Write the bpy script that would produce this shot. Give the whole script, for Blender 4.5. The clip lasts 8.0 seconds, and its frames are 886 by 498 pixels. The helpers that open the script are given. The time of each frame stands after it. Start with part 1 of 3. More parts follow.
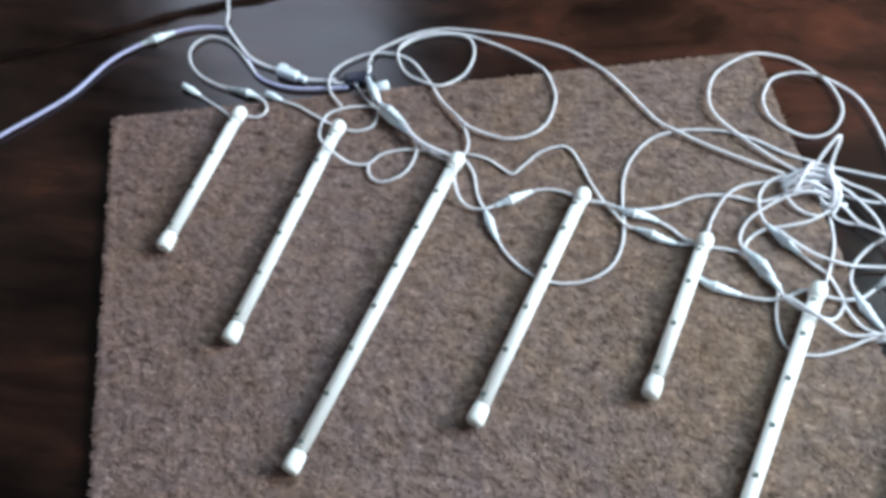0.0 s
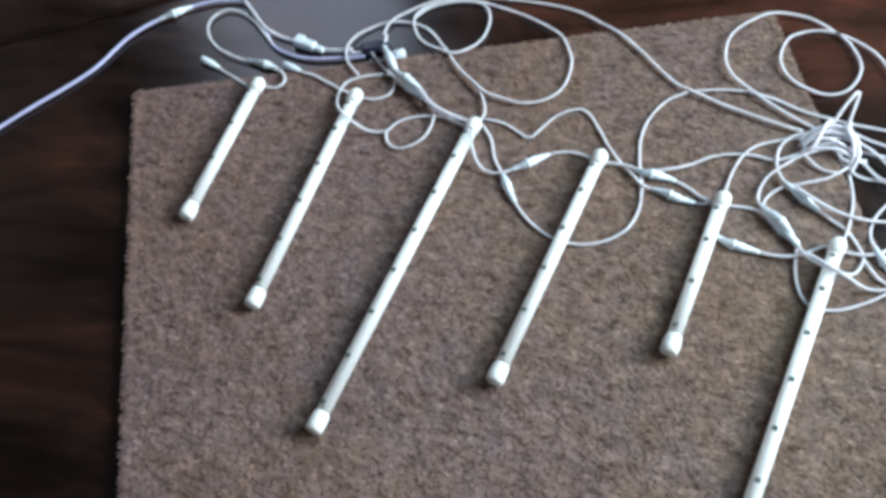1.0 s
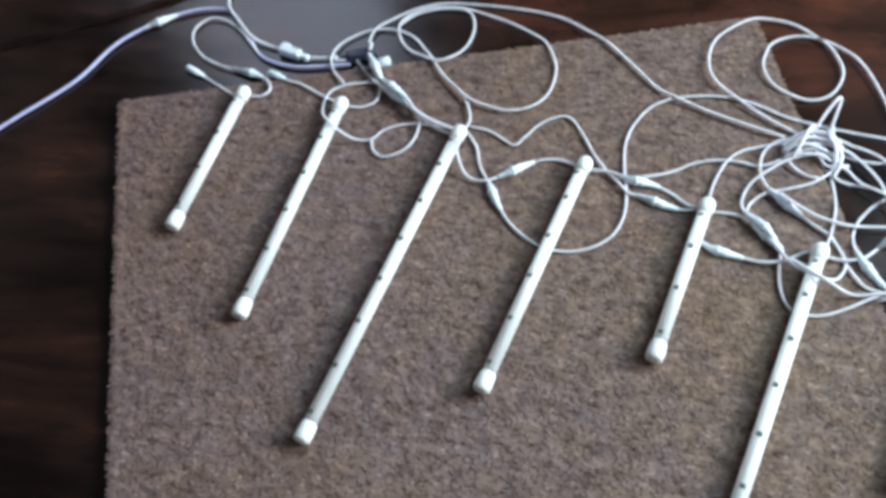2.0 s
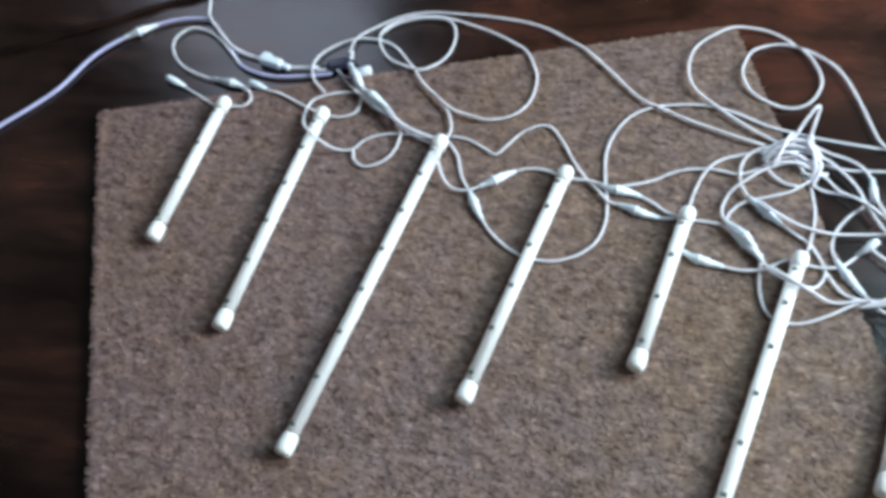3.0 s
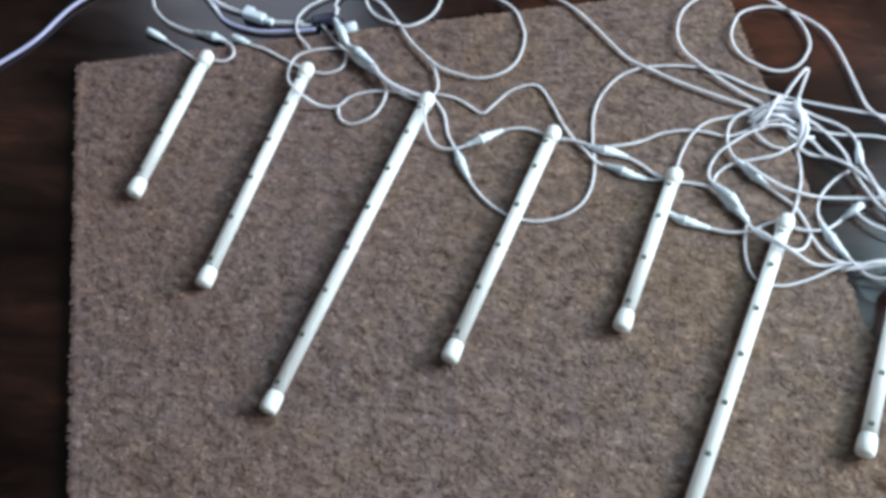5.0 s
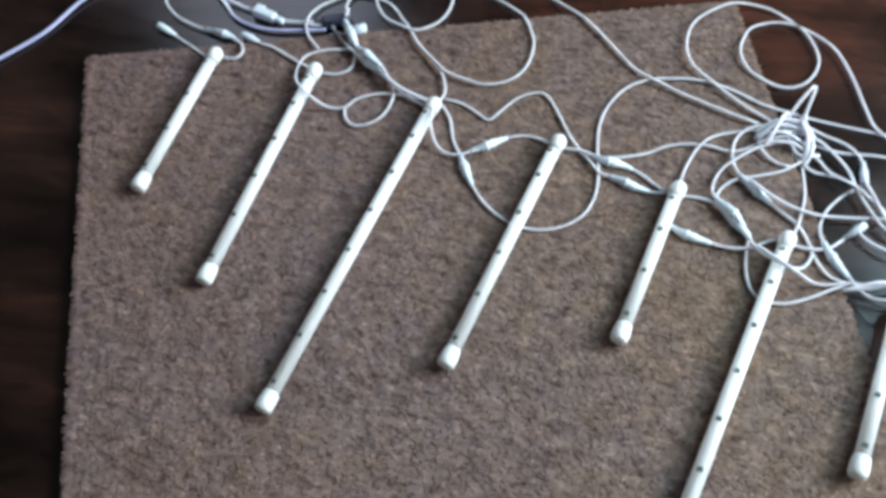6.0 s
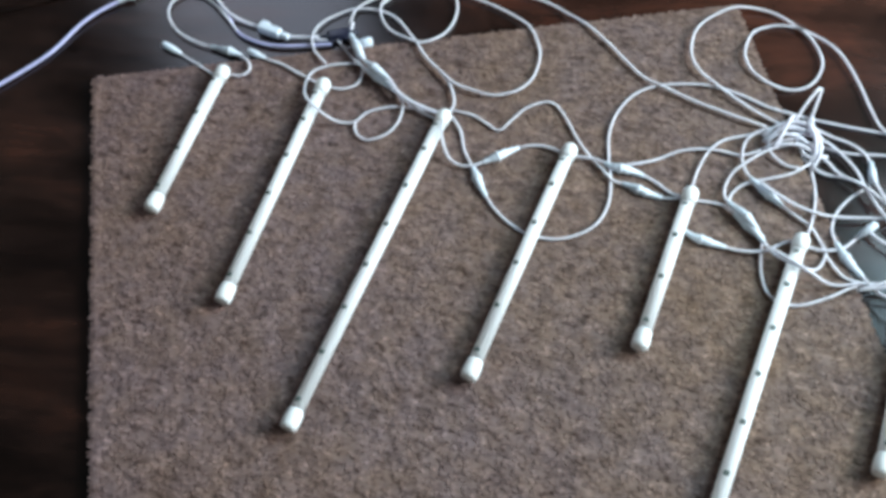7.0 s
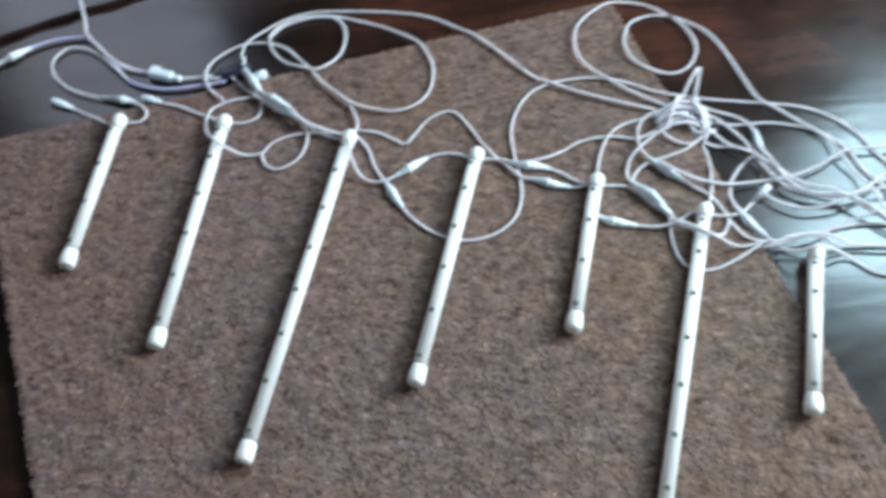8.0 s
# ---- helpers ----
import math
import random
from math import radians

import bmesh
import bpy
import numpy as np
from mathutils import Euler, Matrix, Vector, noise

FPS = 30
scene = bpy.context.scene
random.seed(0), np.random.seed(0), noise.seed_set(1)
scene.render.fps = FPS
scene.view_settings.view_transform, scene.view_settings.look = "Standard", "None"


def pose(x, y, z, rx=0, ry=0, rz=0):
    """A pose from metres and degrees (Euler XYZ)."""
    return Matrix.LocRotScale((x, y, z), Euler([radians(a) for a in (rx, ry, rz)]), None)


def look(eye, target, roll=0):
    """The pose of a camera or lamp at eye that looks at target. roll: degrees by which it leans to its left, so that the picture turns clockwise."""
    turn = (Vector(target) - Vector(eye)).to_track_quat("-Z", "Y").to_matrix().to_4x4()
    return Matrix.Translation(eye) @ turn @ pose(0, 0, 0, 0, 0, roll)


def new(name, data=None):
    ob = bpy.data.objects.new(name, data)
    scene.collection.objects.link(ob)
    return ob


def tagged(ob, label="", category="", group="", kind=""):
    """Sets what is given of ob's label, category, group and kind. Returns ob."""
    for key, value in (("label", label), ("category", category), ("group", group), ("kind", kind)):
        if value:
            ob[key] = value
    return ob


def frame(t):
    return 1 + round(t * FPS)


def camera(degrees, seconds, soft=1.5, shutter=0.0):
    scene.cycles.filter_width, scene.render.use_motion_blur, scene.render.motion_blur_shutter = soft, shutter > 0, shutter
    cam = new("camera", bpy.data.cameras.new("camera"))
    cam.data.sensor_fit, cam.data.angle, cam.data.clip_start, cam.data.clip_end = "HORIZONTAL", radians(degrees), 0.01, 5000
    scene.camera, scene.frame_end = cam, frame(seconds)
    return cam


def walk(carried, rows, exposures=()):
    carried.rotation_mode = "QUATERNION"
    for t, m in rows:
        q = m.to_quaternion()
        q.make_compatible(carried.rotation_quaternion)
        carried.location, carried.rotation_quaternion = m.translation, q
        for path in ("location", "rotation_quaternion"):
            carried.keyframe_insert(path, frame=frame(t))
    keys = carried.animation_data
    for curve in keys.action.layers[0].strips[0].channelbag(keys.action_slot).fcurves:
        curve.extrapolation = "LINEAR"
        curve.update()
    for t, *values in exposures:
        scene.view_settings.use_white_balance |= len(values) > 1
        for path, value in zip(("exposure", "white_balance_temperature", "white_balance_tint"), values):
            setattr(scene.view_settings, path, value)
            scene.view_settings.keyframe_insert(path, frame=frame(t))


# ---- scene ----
cam = camera(50.0, 8.0, soft=3.8, shutter=0.5)
PATH = [
    (0, (0.236, -0.17, 0.648), (-0.307, 0.809, -1.009), -6.5),
    (0.2, (0.228, -0.18, 0.647), (-0.277, 0.802, -1.02), -5.4),
    (0.3, (0.225, -0.185, 0.649), (-0.302, 0.787, -1.018), -6.3),
    (0.5, (0.23, -0.176, 0.65), (-0.328, 0.778, -1.017), -8.1),
    (0.7, (0.232, -0.188, 0.648), (-0.324, 0.782, -1.011), -7.5),
    (1, (0.247, -0.184, 0.644), (-0.333, 0.748, -1.028), -9.9),
    (1.2, (0.238, -0.179, 0.65), (-0.274, 0.766, -1.036), -6.9),
    (1.5, (0.24, -0.178, 0.651), (-0.292, 0.765, -1.031), -7.8),
    (2.8, (0.258, -0.175, 0.649), (-0.309, 0.764, -1.024), -10.4),
    (3, (0.251, -0.172, 0.652), (-0.286, 0.783, -1.021), -8.6),
    (3.2, (0.252, -0.176, 0.65), (-0.239, 0.788, -1.032), -7.2),
    (3.5, (0.25, -0.174, 0.648), (-0.246, 0.752, -1.054), -8.2),
    (4, (0.25, -0.167, 0.646), (-0.196, 0.737, -1.081), -7.4),
    (4.2, (0.246, -0.174, 0.646), (-0.191, 0.748, -1.074), -5.7),
    (4.5, (0.244, -0.172, 0.647), (-0.232, 0.727, -1.075), -7.1),
    (4.7, (0.241, -0.178, 0.646), (-0.225, 0.737, -1.07), -6.4),
    (6, (0.245, -0.172, 0.649), (-0.233, 0.738, -1.067), -4.6),
    (6.2, (0.241, -0.176, 0.652), (-0.242, 0.739, -1.06), -5.5),
    (6.5, (0.236, -0.178, 0.649), (-0.201, 0.744, -1.071), -4.0),
    (6.8, (0.217, -0.185, 0.654), (-0.211, 0.749, -1.061), -3.4),
    (7, (0.219, -0.177, 0.657), (-0.229, 0.749, -1.058), -4.7),
    (7.5, (0.206, -0.182, 0.654), (-0.18, 0.766, -1.064), -4.9),
    (7.6, (0.199, -0.184, 0.657), (-0.151, 0.77, -1.065), -4.8),
    (7.7, (0.198, -0.195, 0.655), (-0.147, 0.78, -1.057), -5.0),
    (7.9, (0.207, -0.194, 0.661), (-0.098, 0.808, -1.042), -4.4),
    (8, (0.197, -0.21, 0.658), (-0.042, 0.847, -1.023), -1.5),
]
walk(cam, [(t, look(eye, target, roll)) for t, eye, target, roll in PATH],
     ((0.0, 0.06), (1.5, -0.02), (3.5, -0.03), (4.5, -0.14), (6.5, -0.08), (8.0, -0.08)))

FLOOR_Z = -0.007    # the mat's face lies at 0

# ---- world, lights ----
world = bpy.data.worlds.new("sky")
scene.world = world
world.use_nodes = True
wn = world.node_tree.nodes
wl = world.node_tree.links
sky = wn.new("ShaderNodeTexSky")
sky.sky_type = "NISHITA"
sky.sun_disc = False
sky.sun_elevation = radians(42)
sky.sun_rotation = radians(200)
wl.new(sky.outputs["Color"], wn["Background"].inputs["Color"])
wn["Background"].inputs["Strength"].default_value = 0.12


def window_light(name, m, wide, high, watts, colour):
    data = bpy.data.lights.new(name, "AREA")
    data.shape, data.size, data.size_y = "RECTANGLE", wide, high
    data.energy, data.color = watts, colour
    ob = new(name, data)
    ob.matrix_world = m
    return ob


WALL_Y = 1.55
X0, X1, Y0, Y1, TOP = -2.4, 2.2, -2.2, WALL_Y, 2.5
WIN = (1.47, 1.53, 1.22, 0.74)      # centre x, centre z, width, height of the bright window
WIN3 = (1.08, 1.22, 0.86, 1.00)      # centre y, centre z, width, height of the added side window
WIN2 = (-1.21, 1.50, 0.80, 1.16)    # the added dim one in the same wall
window_light("window_light", look((WIN[0], WALL_Y + 0.02, WIN[1]), (WIN[0], 0.0, WIN[1])), WIN[2], WIN[3], 102.0, (0.56, 0.85, 1.0))
# added out of view so the floor mirrors a dim grey area
window_light("floor_sheen_light", look((WIN2[0], WALL_Y + 0.02, WIN2[1]), (WIN2[0], 0.0, WIN2[1])), WIN2[2], WIN2[3], 10.6, (0.73, 0.81, 1.0))
# added out of view: light from the right that widens the tubes' shadows
window_light("side_fill_light", look((X1 + 0.02, WIN3[0], WIN3[1]), (0.0, WIN3[0], WIN3[1])), WIN3[2], WIN3[3], 128.0, (0.87, 0.95, 0.98))


# ---- materials ----
def material(name, colour, rough=0.5, metal=0.0):
    m = bpy.data.materials.new(name)
    m.use_nodes = True
    b = m.node_tree.nodes["Principled BSDF"]
    b.inputs["Base Color"].default_value = (*colour, 1)
    b.inputs["Roughness"].default_value = rough
    b.inputs["Metallic"].default_value = metal
    return m, m.node_tree.nodes, m.node_tree.links, b


def ramp(nodes, links, source, stops):
    r = nodes.new("ShaderNodeValToRGB")
    while len(r.color_ramp.elements) < len(stops):
        r.color_ramp.elements.new(0.5)
    for e, (at, colour) in zip(r.color_ramp.elements, stops):
        e.position, e.color = at, (*colour, 1)
    links.new(source, r.inputs["Fac"])
    return r.outputs["Color"]


def noise_node(nodes, links, vector, scale, detail=4.0, rough=0.55, distort=0.0):
    n = nodes.new("ShaderNodeTexNoise")
    n.inputs["Scale"].default_value = scale
    n.inputs["Detail"].default_value = detail
    n.inputs["Roughness"].default_value = rough
    n.inputs["Distortion"].default_value = distort
    links.new(vector, n.inputs["Vector"])
    return n.outputs["Fac"]


def mapped(nodes, links, vector, scale):
    n = nodes.new("ShaderNodeMapping")
    n.inputs["Scale"].default_value = scale
    links.new(vector, n.inputs["Vector"])
    return n.outputs["Vector"]


def mixed(nodes, links, kind, fac, a, b):
    n = nodes.new("ShaderNodeMix")
    n.data_type, n.blend_type = "RGBA", kind
    for value, socket in ((fac, n.inputs["Factor"]), (a, n.inputs[6]), (b, n.inputs[7])):
        if isinstance(value, (int, float)):
            socket.default_value = value
        elif isinstance(value, tuple):
            socket.default_value = (*value, 1)
        else:
            links.new(value, socket)
    return n.outputs[2]


def bumped(nodes, links, shader, height, strength, distance):
    n = nodes.new("ShaderNodeBump")
    n.inputs["Strength"].default_value = strength
    n.inputs["Distance"].default_value = distance
    links.new(height, n.inputs["Height"])
    links.new(n.outputs["Normal"], shader.inputs["Normal"])


def make_wood():
    m, n, l, b = material("dark_polished_wood", (0.03, 0.016, 0.011))
    tc = n.new("ShaderNodeTexCoord")
    turn = n.new("ShaderNodeMapping")
    turn.inputs["Rotation"].default_value = (0, 0, radians(-18))
    l.new(tc.outputs["Object"], turn.inputs["Vector"])
    v = turn.outputs["Vector"]
    grain = noise_node(n, l, mapped(n, l, v, (5, 50, 20)), 1.0, 6, 0.6, 0.6)
    patch = noise_node(n, l, mapped(n, l, v, (6, 13, 6)), 1.0, 5, 0.62, 0.6)
    col = ramp(n, l, grain, [(0.30, (0.0055, 0.0028, 0.0024)), (0.55, (0.0140, 0.0068, 0.0052)), (0.78, (0.026, 0.0120, 0.009))])
    stain = ramp(n, l, patch, [(0.36, (0.35, 0.33, 0.32)), (0.52, (1.1, 1.0, 0.95)), (0.68, (2.3, 1.65, 1.3))])
    col = mixed(n, l, "MULTIPLY", 1.0, col, stain)
    # a lighter, reddish patch beyond the mat's far corner
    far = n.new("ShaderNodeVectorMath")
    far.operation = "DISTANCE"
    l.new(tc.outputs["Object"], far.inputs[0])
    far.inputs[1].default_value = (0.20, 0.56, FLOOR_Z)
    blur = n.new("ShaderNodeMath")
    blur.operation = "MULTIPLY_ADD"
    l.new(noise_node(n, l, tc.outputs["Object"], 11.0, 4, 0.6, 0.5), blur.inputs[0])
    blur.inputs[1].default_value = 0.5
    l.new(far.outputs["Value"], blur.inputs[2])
    reddish = ramp(n, l, blur.outputs["Value"], [(0.26, (0.62, 0.62, 0.62)), (0.56, (0.0, 0.0, 0.0))])
    col = mixed(n, l, "MIX", reddish, col, mixed(n, l, "MULTIPLY", 1.0, stain, (0.074, 0.027, 0.017)))
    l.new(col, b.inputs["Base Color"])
    rough = ramp(n, l, patch, [(0.3, (0.14, 0.14, 0.14)), (0.7, (0.26, 0.26, 0.26))])
    l.new(rough, b.inputs["Roughness"])
    b.inputs["Specular IOR Level"].default_value = 0.5
    wave = noise_node(n, l, mapped(n, l, v, (7, 45, 10)), 1.0, 3, 0.5, 0.3)
    bumped(n, l, b, wave, 0.22, 0.0012)
    return m


def make_mat(name, island):
    m, n, l, b = material(name, (0.13, 0.095, 0.075), 0.95)
    tc = n.new("ShaderNodeTexCoord")
    v = tc.outputs["Object"]
    turn = n.new("ShaderNodeMapping")
    turn.inputs["Rotation"].default_value = (0, 0, radians(-18))
    turn.inputs["Scale"].default_value = (0.8, 1.35, 1.0)
    l.new(v, turn.inputs["Vector"])
    fine = noise_node(n, l, turn.outputs["Vector"], 150.0, 3, 0.55, 0.6)
    broad = noise_node(n, l, turn.outputs["Vector"], 60.0, 2, 0.5, 0.6)
    pits = noise_node(n, l, turn.outputs["Vector"], 122.0, 2, 0.45, 0.7)
    wear = noise_node(n, l, v, 4.0, 3, 0.5)
    hue = noise_node(n, l, v, 38.0, 3, 0.6)
    col = ramp(n, l, fine, [(0.28, (0.112, 0.078, 0.069)), (0.46, (0.162, 0.114, 0.102)), (0.74, (0.205, 0.148, 0.134))])
    tone = ramp(n, l, broad, [(0.32, (0.82, 0.80, 0.79)), (0.5, (1.0, 1.0, 1.0)), (0.68, (1.14, 1.13, 1.12))])
    col = mixed(n, l, "MULTIPLY", 1.0, col, tone)
    # shade in the gaps between the tufts, put into the colour; high tufts lighter
    gap_shade = ramp(n, l, pits, [(0.30, (0.52, 0.48, 0.47)), (0.42, (1.0, 1.0, 1.0)), (0.57, (1.0, 1.0, 1.0)), (0.69, (1.30, 1.29, 1.28))])
    col = mixed(n, l, "MULTIPLY", 1.0, col, gap_shade)
    tint = ramp(n, l, wear, [(0.35, (0.97, 0.97, 1.03)), (0.65, (1.04, 0.99, 0.90))])
    col = mixed(n, l, "MULTIPLY", 1.0, col, tint)
    cast = ramp(n, l, hue, [(0.35, (0.985, 0.975, 1.06)), (0.65, (1.055, 0.995, 0.945))])
    col = mixed(n, l, "MULTIPLY", 1.0, col, cast)
    # light falloff put into the mat's colour: lighter, yellower towards the tangle's corner
    far = n.new("ShaderNodeVectorMath")
    far.operation = "DISTANCE"
    l.new(v, far.inputs[0])
    far.inputs[1].default_value = (0.42, 0.30, 0.0)
    blur = n.new("ShaderNodeMath")
    blur.operation = "MULTIPLY_ADD"
    l.new(noise_node(n, l, v, 9.0, 4, 0.6, 0.5), blur.inputs[0])
    blur.inputs[1].default_value = 0.35
    l.new(far.outputs["Value"], blur.inputs[2])
    corner_light = ramp(n, l, blur.outputs["Value"], [(0.28, (1.04, 1.085, 0.955)), (0.90, (1.005, 0.988, 1.03))])
    col = mixed(n, l, "MULTIPLY", 1.0, col, corner_light)
    if island:
        geo = n.new("ShaderNodeNewGeometry")
        each = ramp(n, l, geo.outputs["Random Per Island"], [(0.0, (0.80, 0.78, 0.77)), (0.6, (1.0, 0.985, 0.985)), (1.0, (1.38, 1.35, 1.33))])
        col = mixed(n, l, "MULTIPLY", 1.0, col, each)
    l.new(col, b.inputs["Base Color"])
    b.inputs["Specular IOR Level"].default_value = 0.15
    if not island:
        bumped(n, l, b, pits, 0.12, 0.002)
    return m


def make_plastic(name, colour, rough, soft_light=0.0, dirt=0.06, scale=90.0, depth=0.005):
    m, n, l, b = material(name, colour, rough)
    tc = n.new("ShaderNodeTexCoord")
    v = tc.outputs["Object"]
    d = noise_node(n, l, v, scale, 4, 0.6)
    lo = tuple(c * (1 - dirt * 1.6) for c in colour)
    hi = tuple(min(0.92, c * (1 + dirt)) for c in colour)
    l.new(ramp(n, l, d, [(0.3, lo), (0.65, hi)]), b.inputs["Base Color"])
    l.new(ramp(n, l, d, [(0.3, (rough * 0.8,) * 3), (0.7, (min(1, rough * 1.25),) * 3)]), b.inputs["Roughness"])
    if soft_light:
        b.inputs["Subsurface Weight"].default_value = soft_light
        b.inputs["Subsurface Radius"].default_value = (depth, depth, depth)
        b.inputs["Subsurface Scale"].default_value = 1.0
    bumped(n, l, b, noise_node(n, l, v, scale * 5, 2), 0.08, 0.0004)
    return m


def make_plaster(name, colour):
    m, n, l, b = material(name, colour, 0.85)
    tc = n.new("ShaderNodeTexCoord")
    broad = noise_node(n, l, tc.outputs["Object"], 2.2, 5, 0.6)
    lo = tuple(c * 0.86 for c in colour)
    l.new(ramp(n, l, broad, [(0.3, lo), (0.7, colour)]), b.inputs["Base Color"])
    bumped(n, l, b, noise_node(n, l, tc.outputs["Object"], 120.0, 3), 0.3, 0.002)
    return m


WOOD = make_wood()
MAT_BASE = make_mat("coir_base", False)
MAT_PILE = make_mat("coir_pile", True)
TUBE_WHITE = make_plastic("frosted_white_tube", (0.91, 0.935, 0.905), 0.48, 1.0, 0.02, depth=0.022)
CAP_WHITE = make_plastic("white_cap", (0.78, 0.78, 0.765), 0.45, 0.9, 0.03, depth=0.008)
CHIP_DARK = make_plastic("dark_chip", (0.095, 0.125, 0.11), 0.5, 0.0, 0.2)
SEAM_GREY = make_plastic("grey_seam", (0.12, 0.14, 0.125), 0.5, 0.0, 0.2)
CABLE_WHITE = make_plastic("white_cable", (0.65, 0.63, 0.705), 0.62, 1.0, 0.10, depth=0.007)
LEAD_LILAC = make_plastic("lilac_white_lead", (0.48, 0.47, 0.70), 0.42, 0.0, 0.08)
CONNECTOR_WHITE = make_plastic("white_connector", (0.69, 0.75, 0.82), 0.46, 0.6, 0.05)
BLACK = make_plastic("black_plastic", (0.010, 0.012, 0.030), 0.34, 0.0, 0.3)
PLASTER = make_plaster("dark_plaster", (0.18, 0.145, 0.125))
# for the unseen east wall, kept pale to bounce fill light back
PALE = make_plaster("pale_plaster", (0.50, 0.485, 0.47))
CEILING_PAINT = make_plaster("ceiling_paint", (0.12, 0.11, 0.10))
FRAME_PAINT = make_plastic("window_frame_paint", (0.55, 0.53, 0.50), 0.45)


# ---- mesh helpers ----
def part(name, bm, mat, parent, label=""):
    me = bpy.data.meshes.new(name)
    bm.to_mesh(me)
    bm.free()
    me.materials.append(mat)
    ob = new(name, me)
    ob.parent = parent
    if label:
        tagged(ob, label)
    return ob


def raw(name, verts, faces, mat, parent=None, smooth=True, label=""):
    me = bpy.data.meshes.new(name)
    me.from_pydata(verts, [], faces)
    me.materials.append(mat)
    if smooth:
        me.polygons.foreach_set("use_smooth", [True] * len(me.polygons))
    me.update()
    ob = new(name, me)
    ob.parent = parent
    if label:
        tagged(ob, label)
    return ob


def box_bm(x0, x1, y0, y1, z0, z1, bevel=0.0, seg=2):
    bm = bmesh.new()
    bmesh.ops.create_cube(bm, size=1.0)
    for v in bm.verts:
        v.co = Vector((x0 + (v.co.x + 0.5) * (x1 - x0), y0 + (v.co.y + 0.5) * (y1 - y0), z0 + (v.co.z + 0.5) * (z1 - z0)))
    if bevel:
        bmesh.ops.bevel(bm, geom=bm.edges[:], offset=bevel, segments=seg, profile=0.5, affect="EDGES")
    return bm


def sweep(points, radii, sides=10, caps=True):
    """Vertices and faces of a round skin along points, with a radius for each."""
    pts = [Vector(p) for p in points]
    verts, faces = [], []
    side = None
    for i, p in enumerate(pts):
        ahead = (pts[min(i + 1, len(pts) - 1)] - pts[max(i - 1, 0)]).normalized()
        if side is None:
            side = ahead.cross(Vector((0, 0, 1)))
            if side.length < 0.05:
                side = ahead.cross(Vector((1, 0, 0)))
        side = (side - ahead * side.dot(ahead)).normalized()
        up = side.cross(ahead)
        for k in range(sides):
            a = 2 * math.pi * k / sides
            verts.append(p + (side * math.cos(a) + up * math.sin(a)) * radii[i])
    for i in range(len(pts) - 1):
        for k in range(sides):
            a, b = i * sides + k, i * sides + (k + 1) % sides
            faces.append((a, b, b + sides, a + sides))
    if caps:
        faces.append(tuple(reversed(range(sides))))
        faces.append(tuple(range((len(pts) - 1) * sides, len(pts) * sides)))
    return verts, faces


def lathe(name, profile, mat, parent, sides=20, label=""):
    """A round part along local y from rows of (y, radius)."""
    v, f = sweep([(0, y, 0) for y, r in profile], [max(r, 0.00005) for y, r in profile], sides)
    return raw(name, v, f, mat, parent, True, label)


# ---- the room ----


def structure(name, bm, mat, label, category):
    return tagged(part(name, bm, mat, None), label, category, "", "structure")


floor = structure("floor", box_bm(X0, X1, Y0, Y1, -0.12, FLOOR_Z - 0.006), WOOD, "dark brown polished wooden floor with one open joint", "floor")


def floor_board(side):
    """The floor's face on one side of the open joint, with a worn, wavering edge."""
    way = Vector((0.767, 0.641, 0))
    n = Vector((-way.y, way.x, 0)) * side
    start = Vector((-0.474, 0.273, 0))
    rows = ((6.0, 0.0), (0.012, 0.0), (0.0034, 0.0), (0.0022, -0.0006), (0.0014, -0.006))
    steps = [-5.0, -1.0] + [-0.6 + 0.01 * k for k in range(121)] + [1.0, 5.0]
    bm = bmesh.new()
    lines = []
    for s in steps:
        wave = 0.006 * noise.noise((s * 9, 2.0, 0)) + 0.0035 * noise.noise((s * 38, side * 3.0, 1.0))
        lines.append([bm.verts.new(start + way * s + n * (off + side * wave * (1 if off < 1 else 0)) + Vector((0, 0, FLOOR_Z + drop))) for off, drop in rows])
    for a, c in zip(lines, lines[1:]):
        for k in range(len(rows) - 1):
            f = (a[k], a[k + 1], c[k + 1], c[k])
            bm.faces.new(f if side < 0 else f[::-1]).smooth = True
    for at, out in (((X0, 0, 0), (-1, 0, 0)), ((X1, 0, 0), (1, 0, 0)), ((0, Y0, 0), (0, -1, 0)), ((0, Y1, 0), (0, 1, 0))):
        bmesh.ops.bisect_plane(bm, geom=bm.verts[:] + bm.edges[:] + bm.faces[:], plane_co=at, plane_no=out, clear_outer=True)
    bmesh.ops.recalc_face_normals(bm, faces=bm.faces[:])
    if sum(f.normal.z * f.calc_area() for f in bm.faces) < 0:
        bmesh.ops.reverse_faces(bm, faces=bm.faces[:])
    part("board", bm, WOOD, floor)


floor_board(1)
floor_board(-1)
structure("ceiling", box_bm(X0 - 0.15, X1 + 0.15, Y0 - 0.15, Y1 + 0.15, TOP, TOP + 0.12), CEILING_PAINT, "plain painted ceiling", "ceiling")
structure("wall_west", box_bm(X0 - 0.15, X0, Y0, Y1, -0.12, TOP), PLASTER, "plain plastered wall", "wall")
structure("wall_south", box_bm(X0 - 0.15, X1 + 0.15, Y0 - 0.15, Y0, -0.12, TOP), PLASTER, "plain plastered wall", "wall")


